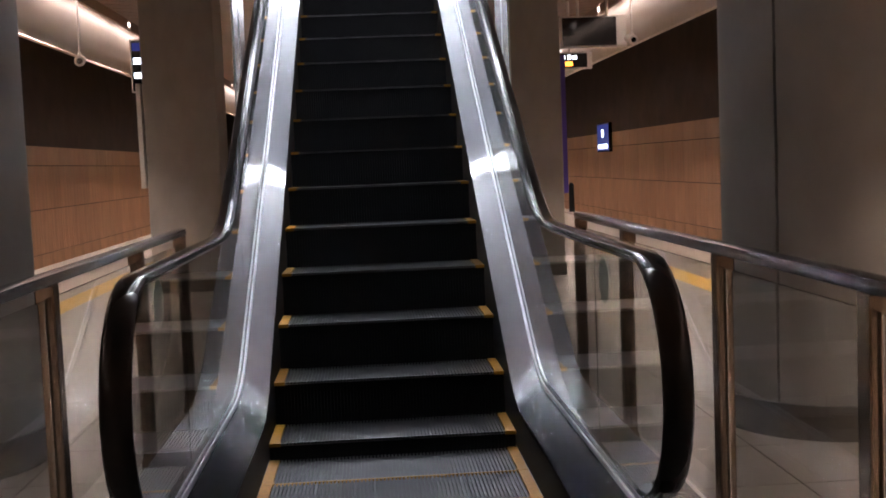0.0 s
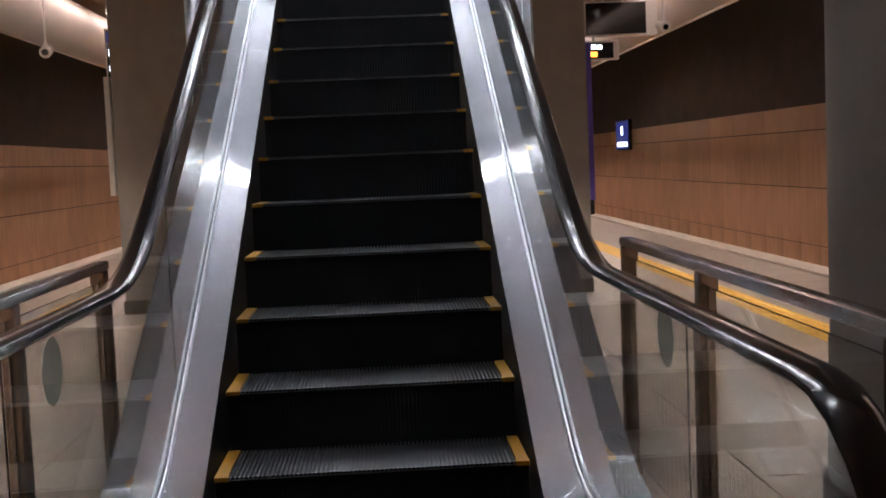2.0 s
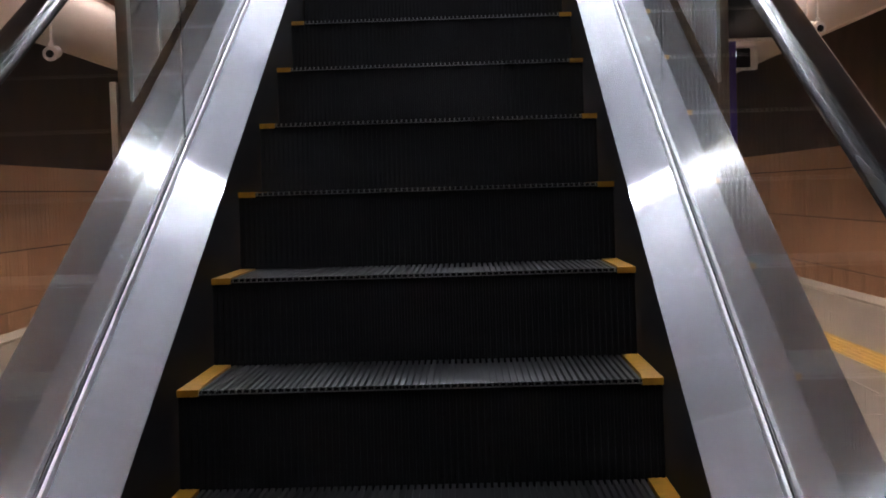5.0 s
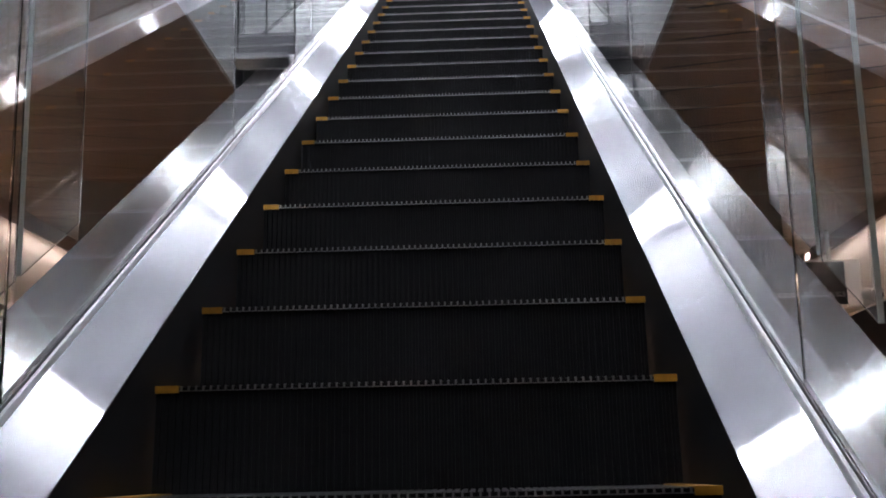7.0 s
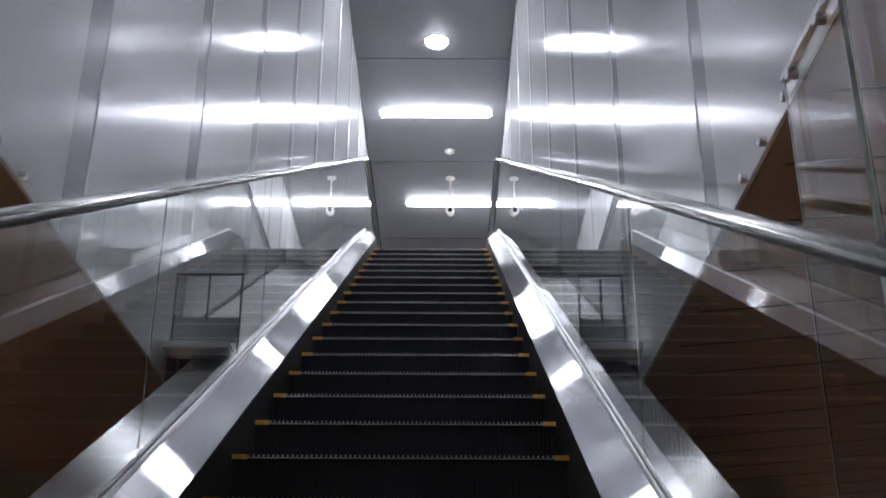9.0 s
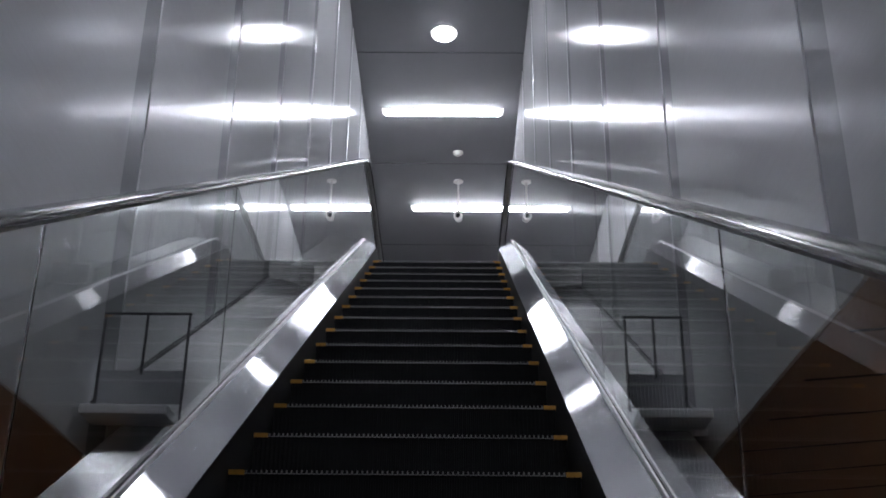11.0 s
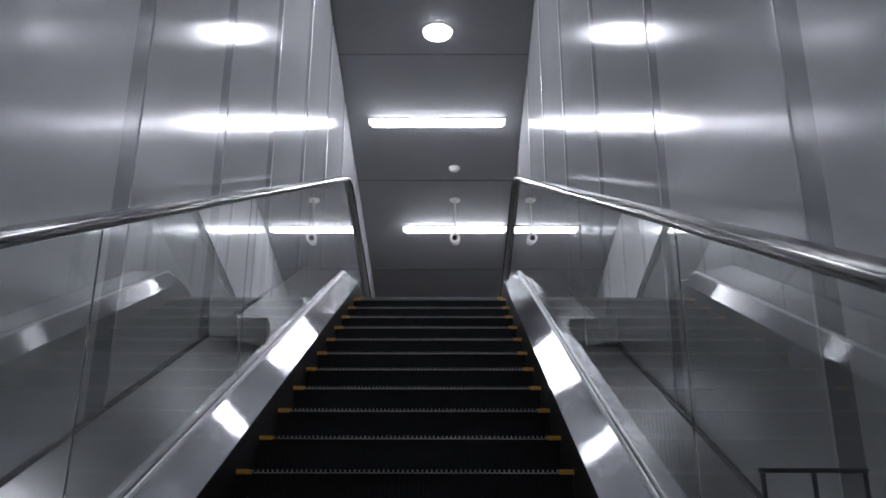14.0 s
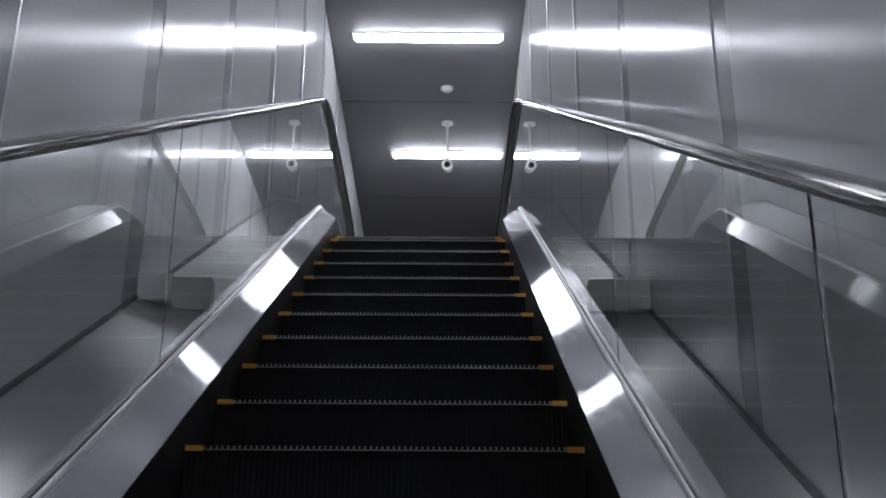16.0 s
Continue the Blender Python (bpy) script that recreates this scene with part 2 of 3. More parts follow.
for s in (-1, 1):
    between(LOW, TOP, "inner_deck", STEEL, s * 0.571, s * 0.684, 0.012, "brushed stainless steel inner deck")
    strip([(s * 0.572, -0.006), (s * 0.572, -0.52), (s * 0.582, -0.52), (s * 0.582, -0.012)], "skirt_panel", SKIRT, "black coated skirt panel", base=LOW)
    strip([(s * 0.680, -0.01), (s * 0.680, 0.008), (s * 0.683, 0.013), (s * 0.690, 0.013), (s * 0.692, -0.01)], "glass_clamp", TRIM, "bright steel trim at the foot of the glass")
    strip([(s * 0.692, -0.01), (s * 0.692, 0.018), (s * 0.714, 0.018), (s * 0.716, 0.010), (s * 0.716, -0.01)], "glass_gasket", GASKET, "dark grey gasket holding the glass")
    strip([(s * 0.716, -0.03), (s * 0.716, 0.0), (s * 0.889, 0.0), (s * 0.895, -0.006), (s * 0.895, -0.03)], "outer_deck", OUTER, "brushed stainless steel outer deck", yb=DECK_END)
    rise = 0.065 if s < 0 else 0.015
    wx = WX[s] - 0.004
    strip([(s * 0.716, -0.03), (s * 0.716, 0.0), (s * wx, rise), (s * wx, rise - 0.03)], "wall_side_deck", PLATE, "brushed steel deck plate reaching the wall", ya=DECK_END)
    strip([(s * (wx - 0.010), rise - 0.001), (s * (wx - 0.010), rise + 0.016), (s * (wx + 0.002), rise + 0.016), (s * (wx + 0.002), rise - 0.001)], "wall_foot_joint", GASKET, "dark joint at the foot of the wall", ya=DECK_END)
    strip([(s * 0.882, -0.03), (s * 0.882, -0.95), (s * 0.890, -0.95), (s * 0.890, -0.03)], "side_cladding", STEEL, "steel side cladding")

# handrails: a rounded C section swept round the newels
def handrail(s):
    path = []
    r = (1.12 - 0.44) / 2
    cz, cy = 1.12 - r, YA + 0.12
    for i in range(15):
        a = math.pi * (1 - i / 14.0)
        path.append((cy - r * math.sin(a), cz + r * math.cos(a) * 1.0, math.pi - a))
    path = [(y, z, None) for y, z, _ in path]
    path += [(y, z, None) for y, z, _ in RAIL[1:]]
    ye, ze = RAIL[-1][0], RAIL[-1][1]
    for i in range(1, 13):
        a = math.pi * i / 12
        path.append((ye + r * math.sin(a), ze - r + r * math.cos(a), None))
    sec = [(0.041 * math.cos(math.pi * k / 14), -0.006 + 0.018 * math.sin(math.pi * k / 14)) for k in range(15)] + [(-0.036, -0.012), (0.036, -0.012)]
    rings, track, profile = [], [], []
    for i, (y, z, _) in enumerate(path):
        a, b = path[max(0, i - 1)], path[min(len(path) - 1, i + 1)]
        d = Vector((0, b[0] - a[0], b[1] - a[1])).normalized()
        n = Vector((0, -d.z, d.y))
        rings.append([(s * HX + x, y + n.y * h, z + n.z * h) for x, h in sec])
        track.append([(s * HX + x, y + n.y * h, z + n.z * h) for x, h in ((-0.016, -0.0118), (0.016, -0.0118), (0.016, -0.014), (-0.016, -0.014))])
        profile.append([(s * HX + x, y + n.y * h, z + n.z * h) for x, h in ((-0.030, -0.0135), (0.030, -0.0135), (0.012, -0.026), (-0.012, -0.026))])
    part("handrail", loft(bmesh.new(), rings), RUBBER, escalator, "black rubber handrail", True)
    part("handrail_track", loft(bmesh.new(), track), SEAM, escalator, "dark handrail track", True)
    part("rail_profile", loft(bmesh.new(), profile), ALUMINIUM, escalator, "dull aluminium rail profile under the handrail", True)


for s in (-1, 1):
    handrail(s)

# glass panes between clamp and handrail
SEAMS = [YA + 0.12, -1.09, 0.72, 2.53, 4.34, 6.15, 7.96, 9.77, 11.58, 13.0, YB - 0.1]
for s in (-1, 1):
    for i, (a, b) in enumerate(zip(SEAMS, SEAMS[1:])):
        ys = sorted({a + 0.003, b - 0.003} | {p[0] for p in TOP + RAIL if a + 0.01 < p[0] < b - 0.01})
        rings = []
        for y in ys:
            lo, hi = height(TOP, y) + 0.018, height(RAIL, y) - 0.032
            rings.append([(s * HX - 0.005, y, lo), (s * HX + 0.005, y, lo), (s * HX + 0.005, y, hi), (s * HX - 0.005, y, hi)])
        if i == 0 or i == len(SEAMS) - 2:
            e = a if i == 0 else b
            r = (1.12 - 0.44) / 2 - 0.045
            cz = (1.12 if i == 0 else RAIL_TOP) - r - 0.045
            cap = []
            for k in range(1, 8):
                ang = math.pi / 2 * (k / 8.0)
                yy = e + (-1 if i == 0 else 1) * r * math.sin(ang)
                hh = r * math.cos(ang)
                cap.append([(s * HX - 0.005, yy, cz - hh), (s * HX + 0.005, yy, cz - hh), (s * HX + 0.005, yy, cz + hh), (s * HX - 0.005, yy, cz + hh)])
            rings = cap[::-1] + rings if i == 0 else rings + cap
        g = part("glass_pane", loft(bmesh.new(), rings), GLASS, escalator)
        g.visible_shadow = False

# steps
def step_parts():
    W = 0.564
    n = 70

    def comb(half, y0, y1, low, base, top):
        """One grooved piece: upright cleats on a common back."""
        prof = [(-W, low)]
        for i in range(n):
            x = -W + 2 * W * (i + 0.5) / n
            prof += [(x - half, base), (x - half, top), (x + half, top), (x + half, base)]
        prof.append((W, low))
        return loft(bmesh.new(), [[(x, y, z) for x, z in prof] for y in (y0, y1)])

    tread = comb(0.0045, 0.0, 0.398, -0.030, -0.012, 0.0)
    marks = bmesh.new()
    for s in (-1, 1):
        box(marks, s * W - 0.001, s * (W - 0.045), 0.002, 0.396, -0.009, 0.002)
        box(marks, s * W - 0.001, s * (W - 0.050), -0.0095, 0.03, -0.014, 0.0025)
    box(marks, -W, W, 0.386, 0.397, -0.009, 0.0015)
    # Cleat ends get a lighter metal, standing for the glints on the nose.
    teeth = comb(0.0021, -0.009, 0.004, -0.0105, -0.0085, 0.0012)
    return mesh_of("tread", tread, TREAD), mesh_of("yellow_mark", marks, YELLOW), mesh_of("nose_teeth", teeth, ALUMINIUM)


def riser_mesh(h):
    bm = bmesh.new()
    W = 0.564
    prof = []
    for i in range(7):
        f = i / 6
        prof.append((-0.006 - 0.018 * math.sin(f * math.pi * 0.5) * f, -0.0012 - f * h))
    rings = []
    for y, z in prof:
        row = []
        for i in range(70):
            x = -W + 2 * W * (i + 0.5) / 70
            row += [(x - 0.0080, y + 0.004, z), (x - 0.0050, y + 0.004, z), (x - 0.0039, y, z), (x + 0.0039, y, z), (x + 0.0050, y + 0.004, z)]
        rings.append(row)
    loft(bm, rings, closed=False)
    return mesh_of("riser", bm, BLACK)


tread_me, mark_me, teeth_me = step_parts()
risers = {}
PHASE = 0.225
k = -3
while PHASE + 0.4 * k < 12.9:
    y = PHASE + 0.4 * k
    z = height(NOSE, y)
    h = round(max(0.02, z - height(NOSE, y - 0.4)) + 0.02, 2)
    if h not in risers:
        risers[h] = riser_mesh(h)
    st = new("step", tread_me)
    st.parent = escalator
    st.location = (0, y, z)
    for nm, me, lab in (("riser", risers[h], "black cleated riser"), ("yellow_mark", mark_me, "yellow painted edge marks"), ("nose_teeth", teeth_me, "cleat ends coloured lighter for the light they catch")):
        o = new(nm, me)
        o.parent = st
        tagged(o, lab)
    k += 1

# landing plates with combs
for y0, y1, z, d in ((-3.6, -0.98, FLOOR, 1), (13.02, 16.5, UPPER, -1)):
    bm = one_box(-0.571, 0.571, y0, y1, z - 0.02, z + 0.012)
    yc = y1 if d > 0 else y0
    for i in range(50):
        x = -0.564 + 1.128 * (i + 0.5) / 50
        box(bm, x - 0.004, x + 0.004, min(yc, yc + d * 0.12), max(yc, yc + d * 0.12), z - 0.006, z + 0.010)
    part("landing_plate", bm, TREAD, escalator, "ribbed aluminium landing plate with comb")

# ---------------------------------------------------------------- lower station shell
floor = solid("floor", one_box(-4.9, 4.9, -14, 60, FLOOR - 0.4, FLOOR - 0.012), JOINT, "beige tiled platform floor", "floor", kind="structure")
for s in (-1, 1):
    n = "left" if s < 0 else "right"
    solid("coping_" + n, one_box(min(s * 4.9, s * 4.6), max(s * 4.9, s * 4.6), -14, 60, FLOOR - 0.01, FLOOR + 0.03, bevel=0.01), COPING, "pale stone platform edge coping", "platform edge", kind="structure")
    solid("track_bed_" + n, one_box(min(s * 4.9, s * 8.0), max(s * 4.9, s * 8.0), -14, 60, -1.3, -1.1), DARK, "dark track bed beside the platform", "track bed", kind="structure")
    # Above the wood panels the wall's dark colour stands in for shade.
    solid("wall_upper_" + n, one_box(min(s * 8.06, s * 8.4), max(s * 8.06, s * 8.4), -14, 60, -1.3, 5.2), DARK, "tunnel wall above the panels, shade put into its dark colour", "wall", kind="structure")
    solid("ceiling_track_" + n, one_box(min(s * 4.1, s * 8.4), max(s * 4.1, s * 8.4), -14, 60, 5.0, 5.2), DARK, "dark tunnel ceiling over the track", "ceiling", kind="structure")
    # brown platform ceiling on each side of the well
    prof = [(WX[s] + 0.014, CEIL), (3.66, 3.60), (3.66, 3.75), (WX[s] + 0.014, CEIL + 0.010)]
    solid("ceiling_platform_" + n, loft(bmesh.new(), [[(s * x, y, z) for x, z in prof] for y in (-14, 60)]), BROWN, "brown panelled platform ceiling", "ceiling", kind="structure")
    prof = [(3.66, 3.76), (3.62, 3.58), (3.57, 3.48), (3.55, 3.36), (3.57, 3.17), (3.60, 3.00), (3.63, 2.92), (3.66, 2.94), (3.67, 3.215), (4.03, 3.215), (4.04, 3.09), (4.12, 3.09), (4.14, 5.0), (4.04, 5.0), (4.04, 3.76)]
    solid("bulkhead_" + n, loft(bmesh.new(), [[(s * x, y, z) for x, z in prof] for y in (-14, 60)]), WHITE, "white rounded bulkhead along the platform ceiling", "bulkhead", kind="structure", smooth=True)
for s in (-1, 1):
    bm = bmesh.new()
    for j in range(-6, 150):
        y = j * 0.352
        loft(bm, [[(s * x, yy, z - 0.002) for x, z in ((1.03, CEIL + 0.004), (3.30, CEIL + 0.24 * 2.32 / 2.68), (3.30, CEIL + 0.24 * 2.32 / 2.68 + 0.01), (1.03, CEIL + 0.011))] for yy in (y - 0.0035, y + 0.0035)])
    solid("trim_joints_" + ("left" if s < 0 else "right"), bm, SEAM, "dark joints between the brown ceiling panels", "trim", kind="structure")
solid("wall_end_north", one_box(-8.4, 8.4, 60, 60.3, -1.3, 5.2), DARK, "dark end of the station", "wall", kind="structure")
solid("wall_end_south", one_box(-8.4, 8.4, -14.3, -14, -1.3, 5.2), DARK, "dark end of the station", "wall", kind="structure")
solid("ceiling_middle_south", one_box(-0.98, 0.98, -14, -1.2, CEIL, CEIL + 0.15), BROWN, "brown panelled platform ceiling", "ceiling", kind="structure")
solid("ceiling_middle_north", one_box(-0.98, 0.98, 7.4, 60, CEIL, CEIL + 0.15), BROWN, "brown soffit under the upper floor", "ceiling", kind="structure")

# ---------------------------------------------------------------- well with steel walls
for s in (-1, 1):
    n = "left" if s < 0 else "right"
    solid("wall_" + n, one_box(*sorted((s * (WX[s] + 0.015), s * 1.16)), -1.2, 24, CEIL + 0.032, WELL), SEAM, "dark backing of the steel wall panels", "wall", kind="structure")
solid("wall_south", one_box(-WX[-1] - 0.015, WX[1] + 0.015, -1.2, -1.0, CEIL, WELL), WALL_STEEL, "brushed steel wall closing the well", "wall", kind="structure")
solid("wall_north", one_box(-WX[-1] - 0.015, WX[1] + 0.015, 24, 24.2, UPPER - 0.3, WELL), CEILING, "grey wall at the end of the upper corridor", "wall", kind="structure")
solid("ceiling", one_box(-1.16, 1.16, -1.2, 24.2, WELL, WELL + 0.2), CEILING, "grey panelled ceiling of the escalator well", "ceiling", kind="structure")
solid("floor_upper", one_box(-WX[-1] - 0.015, WX[1] + 0.015, 13.0, 24, UPPER - 0.3, UPPER - 0.024), TILE, "beige upper landing floor", "floor", kind="structure")

# ---------------------------------------------------------------- lights
def tube_light(x, y, half):
    o = thing("ceiling_light", "bright white linear ceiling light set across the well", "ceiling light", "well ceiling lights", at=(x, y, WELL))
    part("frame", one_box(-half - 0.04, half + 0.04, -0.075, 0.075, -0.012, 0.0, bevel=0.004), PLASTIC, o)
    part("diffuser", one_box(-half, half, -0.05, 0.05, -0.045, -0.010, bevel=0.012), LIT, o)
    return o


for x, y in ((0.0, 14.71), (0.21, 17.45), (0.0, 10.6), (0.0, 7.2), (0.0, 3.0), (0.0, -0.4)):
    tube_light(x, y, 0.735 if y < 17 else 0.665)
o = thing("round_downlight", "bright round downlight in the grey ceiling", "downlight", at=(0.024, 13.01, WELL))
part("trim_ring", cyl(bmesh.new(), (0, 0, -0.006), (0, 0, 1), 0.15, 0.012, 32), PLASTIC, o)
part("diffuser", cyl(bmesh.new(), (0, 0, -0.022), (0, 0, 1), 0.12, 0.024, 32), LIT, o)
for s in (-1, 1):
    for j in range(-3, 12):
        o = thing("strip_light", "warm strip light recessed under the white bulkhead", "ceiling light", "platform strip lights", at=(s * 3.85, 1.5 + 4.0 * j, 3.215))
        part("frame", one_box(-0.07, 0.07, -1.0, 1.0, -0.006, 0.0), PLASTIC, o)
        part("diffuser", one_box(-0.06, 0.06, -0.97, 0.97, -0.017, -0.004, bevel=0.004), LITW, o)

# Unseen slot lamps, added to brighten the fascia; baffles hide them.
for s in (-1, 1):
    for j in range(-3, 12):
        zc = CEIL + 0.24 * (3.43 - 0.98) / 2.68
        o = thing("added_slot_light", "unseen warm slot light added to brighten the white fascia", "ceiling light", "platform slot lights", at=(s * 3.43, 1.5 + 4.0 * j, zc))
        part("baffle", one_box(*sorted((-s * 0.10, -s * 0.085)), -1.9, 1.9, -0.14, 0.02), BROWN, o)
        part("diffuser", one_box(-0.04, 0.04, -1.85, 1.85, -0.012, 0.004), LITS, o)

# ---------------------------------------------------------------- columns
def ring_wall(bm, r0, r1, z0, z1, a0, a1, n=18):
    """A curved cladding panel: an arc with thickness."""
    rings = []
    for k in range(n + 1):
        a = a0 + (a1 - a0) * k / n
        rings.append([(r * math.cos(a), r * math.sin(a), z) for r, z in ((r0, z0), (r1, z0), (r1, z1), (r0, z1))])
    return loft(bm, rings)


def round_column(x, y, r, first):
    o = thing("column", "round grey clad column with dark upright joints beside the lower landing", "column", "platform columns", at=(x, y, FLOOR))
    part("core", cyl(bmesh.new(), (0, 0, 1.75), (0, 0, 1), r - 0.03, 3.50, 32), SEAM, o, "dark core behind the joints")
    for k in range(3):
        a = first + k * math.tau / 3
        part("cladding_panel", ring_wall(bmesh.new(), r - 0.025, r, 0.16, 3.40, a + 0.014, a + math.tau / 3 - 0.014), CONCRETE, o, "", True)
    part("plinth", cyl(bmesh.new(), (0, 0, 0.08), (0, 0, 1), r + 0.02, 0.16, 40), PLINTH, o, "dark round plinth", True)


def column(x0, x1, y0, y1, label):
    o = thing("column", label, "column", "platform columns", at=((x0 + x1) / 2, (y0 + y1) / 2, FLOOR))
    w, d = (x1 - x0) / 2, (y1 - y0) / 2
    part("shaft", one_box(-w, w, -d, d, 0.002, 3.62 - FLOOR, bevel=0.02), CONCRETE, o)
    part("plinth", one_box(-w - 0.012, w + 0.012, -d - 0.012, d + 0.012, 0, 0.14, bevel=0.006), PLINTH, o, "dark plinth")


for s in (-1, 1):
    round_column(s * 2.15, 0.47, 0.50, radians(222) if s > 0 else radians(318))
    column(*((-2.50, -1.70) if s < 0 else (1.40, 2.12)), 7.8, 8.6, "grey concrete column behind the escalator")

# ---------------------------------------------------------------- railings beside the lower landing
def railing(s):
    o = thing("railing", "bronze steel railing with glass infill beside the escalator", "railing", "landing railings", at=(s * 1.105, -1.0, FLOOR))
    ys = (-3.5, -2.35, -1.2, 0.2, 1.35)
    bm = one_box(-0.032, 0.032, ys[0] + 1.0 - 0.05, ys[-1] + 1.0 + 0.06, 0.975, 1.015, bevel=0.014)
    part("top_rail", bm, RAIL_BAR, o, "dull steel top rail", True)
    for y in ys:
        part("post", one_box(-0.031, 0.031, y + 1 - 0.035, y + 1 + 0.035, 0, 0.977, bevel=0.006), BRONZE, o)
    for a, b in zip(ys, ys[1:]):
        g = part("glass_pane", one_box(-0.005, 0.005, a + 1 + 0.05, b + 1 - 0.05, 0.08, 0.93), GLASS, o)
        g.visible_shadow = False
    part("sticker", cyl(bmesh.new(), (-s * 0.0065, 1.58 if s < 0 else 1.70, 0.70), (1, 0, 0), 0.12, 0.002, 36), FROST, o, "pale round frosted sticker on the glass")


for s in (-1, 1):
    railing(s)

# ---------------------------------------------------------------- steel wall panels
def wall_panels(s):
    wall = bpy.data.objects["wall_left" if s < 0 else "wall_right"]
    tagged(wall, "wall of brushed steel panels with dark upright joints beside the escalator")
    pitch, narrow, first = (1.40, 0.19, 5.70) if s < 0 else (1.55, 0.16, 4.28)
    shared = {}
    y = first - pitch * math.ceil((first + 0.98) / pitch) + narrow
    wide = True
    while y < 23.8:
        w = min(pitch - narrow if wide else narrow, 23.95 - y)
        d = 0.0 if wide else 0.004
        key = (round(w, 3), d)
        if key not in shared:
            shared[key] = mesh_of("panel", one_box(0.0, 0.012, 0.002, w - 0.002, CEIL, WELL - 0.02, bevel=0.003), WALL_STEEL if wide else STRIP_STEEL)
        o = new("panel", shared[key])
        o.parent = wall
        o.location = (WX[1] + d if s > 0 else -WX[-1] - d - 0.012, y, 0)
        y += w
        wide = not wide
    bolt = mesh_of("bolt", cyl(bmesh.new(), (0, 0, 0), (1, 0, 0), 0.013, 0.022, 14), CHROME)
    for y in (3.56, 3.77, 3.97):
        o = new("bolt", bolt)
        o.parent = wall
        o.location = (s * (WX[s] - 0.009), y, CEIL + 0.014)


for s in (-1, 1):
    wall_panels(s)

# ceiling joints, detector, camera
for y in (2.7, 5.37, 8.05, 10.73, 13.4, 16.1, 18.8, 21.5):
    solid("trim_ceiling_joint", one_box(-WX[-1] + 0.003, WX[1] - 0.003, y - 0.006, y + 0.006, WELL - 0.004, WELL + 0.001), SEAM, "dark joint between ceiling panels", "trim", kind="structure")
o = thing("smoke_detector", "small white round detector on the grey ceiling", "detector", at=(0.20, 15.785, WELL))
part("base", cyl(bmesh.new(), (0, 0, -0.008), (0, 0, 1), 0.07, 0.016, 24), PLASTIC, o)
part("cap", cyl(bmesh.new(), (0, 0, -0.03), (0, 0, 1), 0.035, 0.03, 20, 0.055), PLASTIC, o)


def hanging_camera(x, y, zc, ztop, aim):
    o = thing("security_camera", "white security camera hanging from a thin ceiling rod", "security camera", "security cameras", at=(x, y, ztop))
    drop = ztop - zc
    part("ceiling_plate", cyl(bmesh.new(), (0, 0, -0.008), (0, 0, 1), 0.07, 0.016, 24), PLASTIC, o)
    part("rod", cyl(bmesh.new(), (0, 0, -(drop - 0.07) / 2), (0, 0, 1), 0.014, drop - 0.07, 12), PLASTIC, o)
    part("bracket", one_box(-0.025, 0.025, -0.03, 0.03, -drop + 0.045, -drop + 0.09, bevel=0.01), PLASTIC, o)
    d = Vector(aim).normalized()
    bm = bmesh.new()
    cyl(bm, Vector((0, 0, -drop)) - d * 0.06, d, 0.055, 0.17, 24)
    cyl(bm, Vector((0, 0, -drop)) + d * 0.045, d, 0.064, 0.06, 24)
    part("housing", bm, PLASTIC, o, "white tubular housing", True)
    part("lens", cyl(bmesh.new(), Vector((0, 0, -drop)) + d * 0.08, d, 0.034, 0.02, 20), LENS, o, "black glass lens")


hanging_camera(0.21, 16.62, 9.54, WELL, (-0.05, -1, -0.25))
hanging_camera(-3.46, 9.11, 2.80, 3.57, (0.12, -1, -0.2))
hanging_camera(3.50, 10.2, 2.94, 3.57, (0.1, -1, -0.2))

# ---------------------------------------------------------------- guard panes under the edge of the well
for s in (-1, 1):
    for y0, y1 in ((2.74, 3.06), (3.09, 3.45)):
        o = thing("guard_pane", "clear hanging guard pane between ceiling edge and outer deck", "guard panel", "guard panes", at=(s * 0.915, y0, CEIL))
        rings = []
        for k in range(5):
            y = y0 + (y1 - y0) * k / 4
            zb = height(TOP, y) + 0.03
            rings.append([(-0.006, y - y0, zb - CEIL), (0.006, y - y0, zb - CEIL), (0.006, y - y0, -0.005), (-0.006, y - y0, -0.005)])
        for q in (rings[0], rings[-1]):
            y, d = q[0][1], (-0.002 if q is rings[0] else 0.002)
            part("edge", one_box(-0.006, 0.006, y + min(0, d) + d * 0.6, y + max(0, d) + d * 0.6, q[0][2], -0.005), EDGE, o, "polished pane edge")
        g = part("pane", loft(bmesh.new(), rings), GLASS, o)
        g.visible_shadow = False
        for yy in (0.08, y1 - y0 - 0.08):
            part("bolt", cyl(bmesh.new(), (-s * 0.012, yy, -0.045), (1, 0, 0), 0.014, 0.03, 14), CHROME, o, "steel fixing bolt")
        part("clamp", one_box(-0.014, 0.014, 0.0, y1 - y0, -0.02, 0.0, bevel=0.003), CHROME, o)

# ---------------------------------------------------------------- small barriers and blocks on the outer decks
def bar(bm, a, b, r=0.006):
    a, b = Vector(a), Vector(b)
    return cyl(bm, (a + b) / 2, b - a, r, (b - a).length, 10)


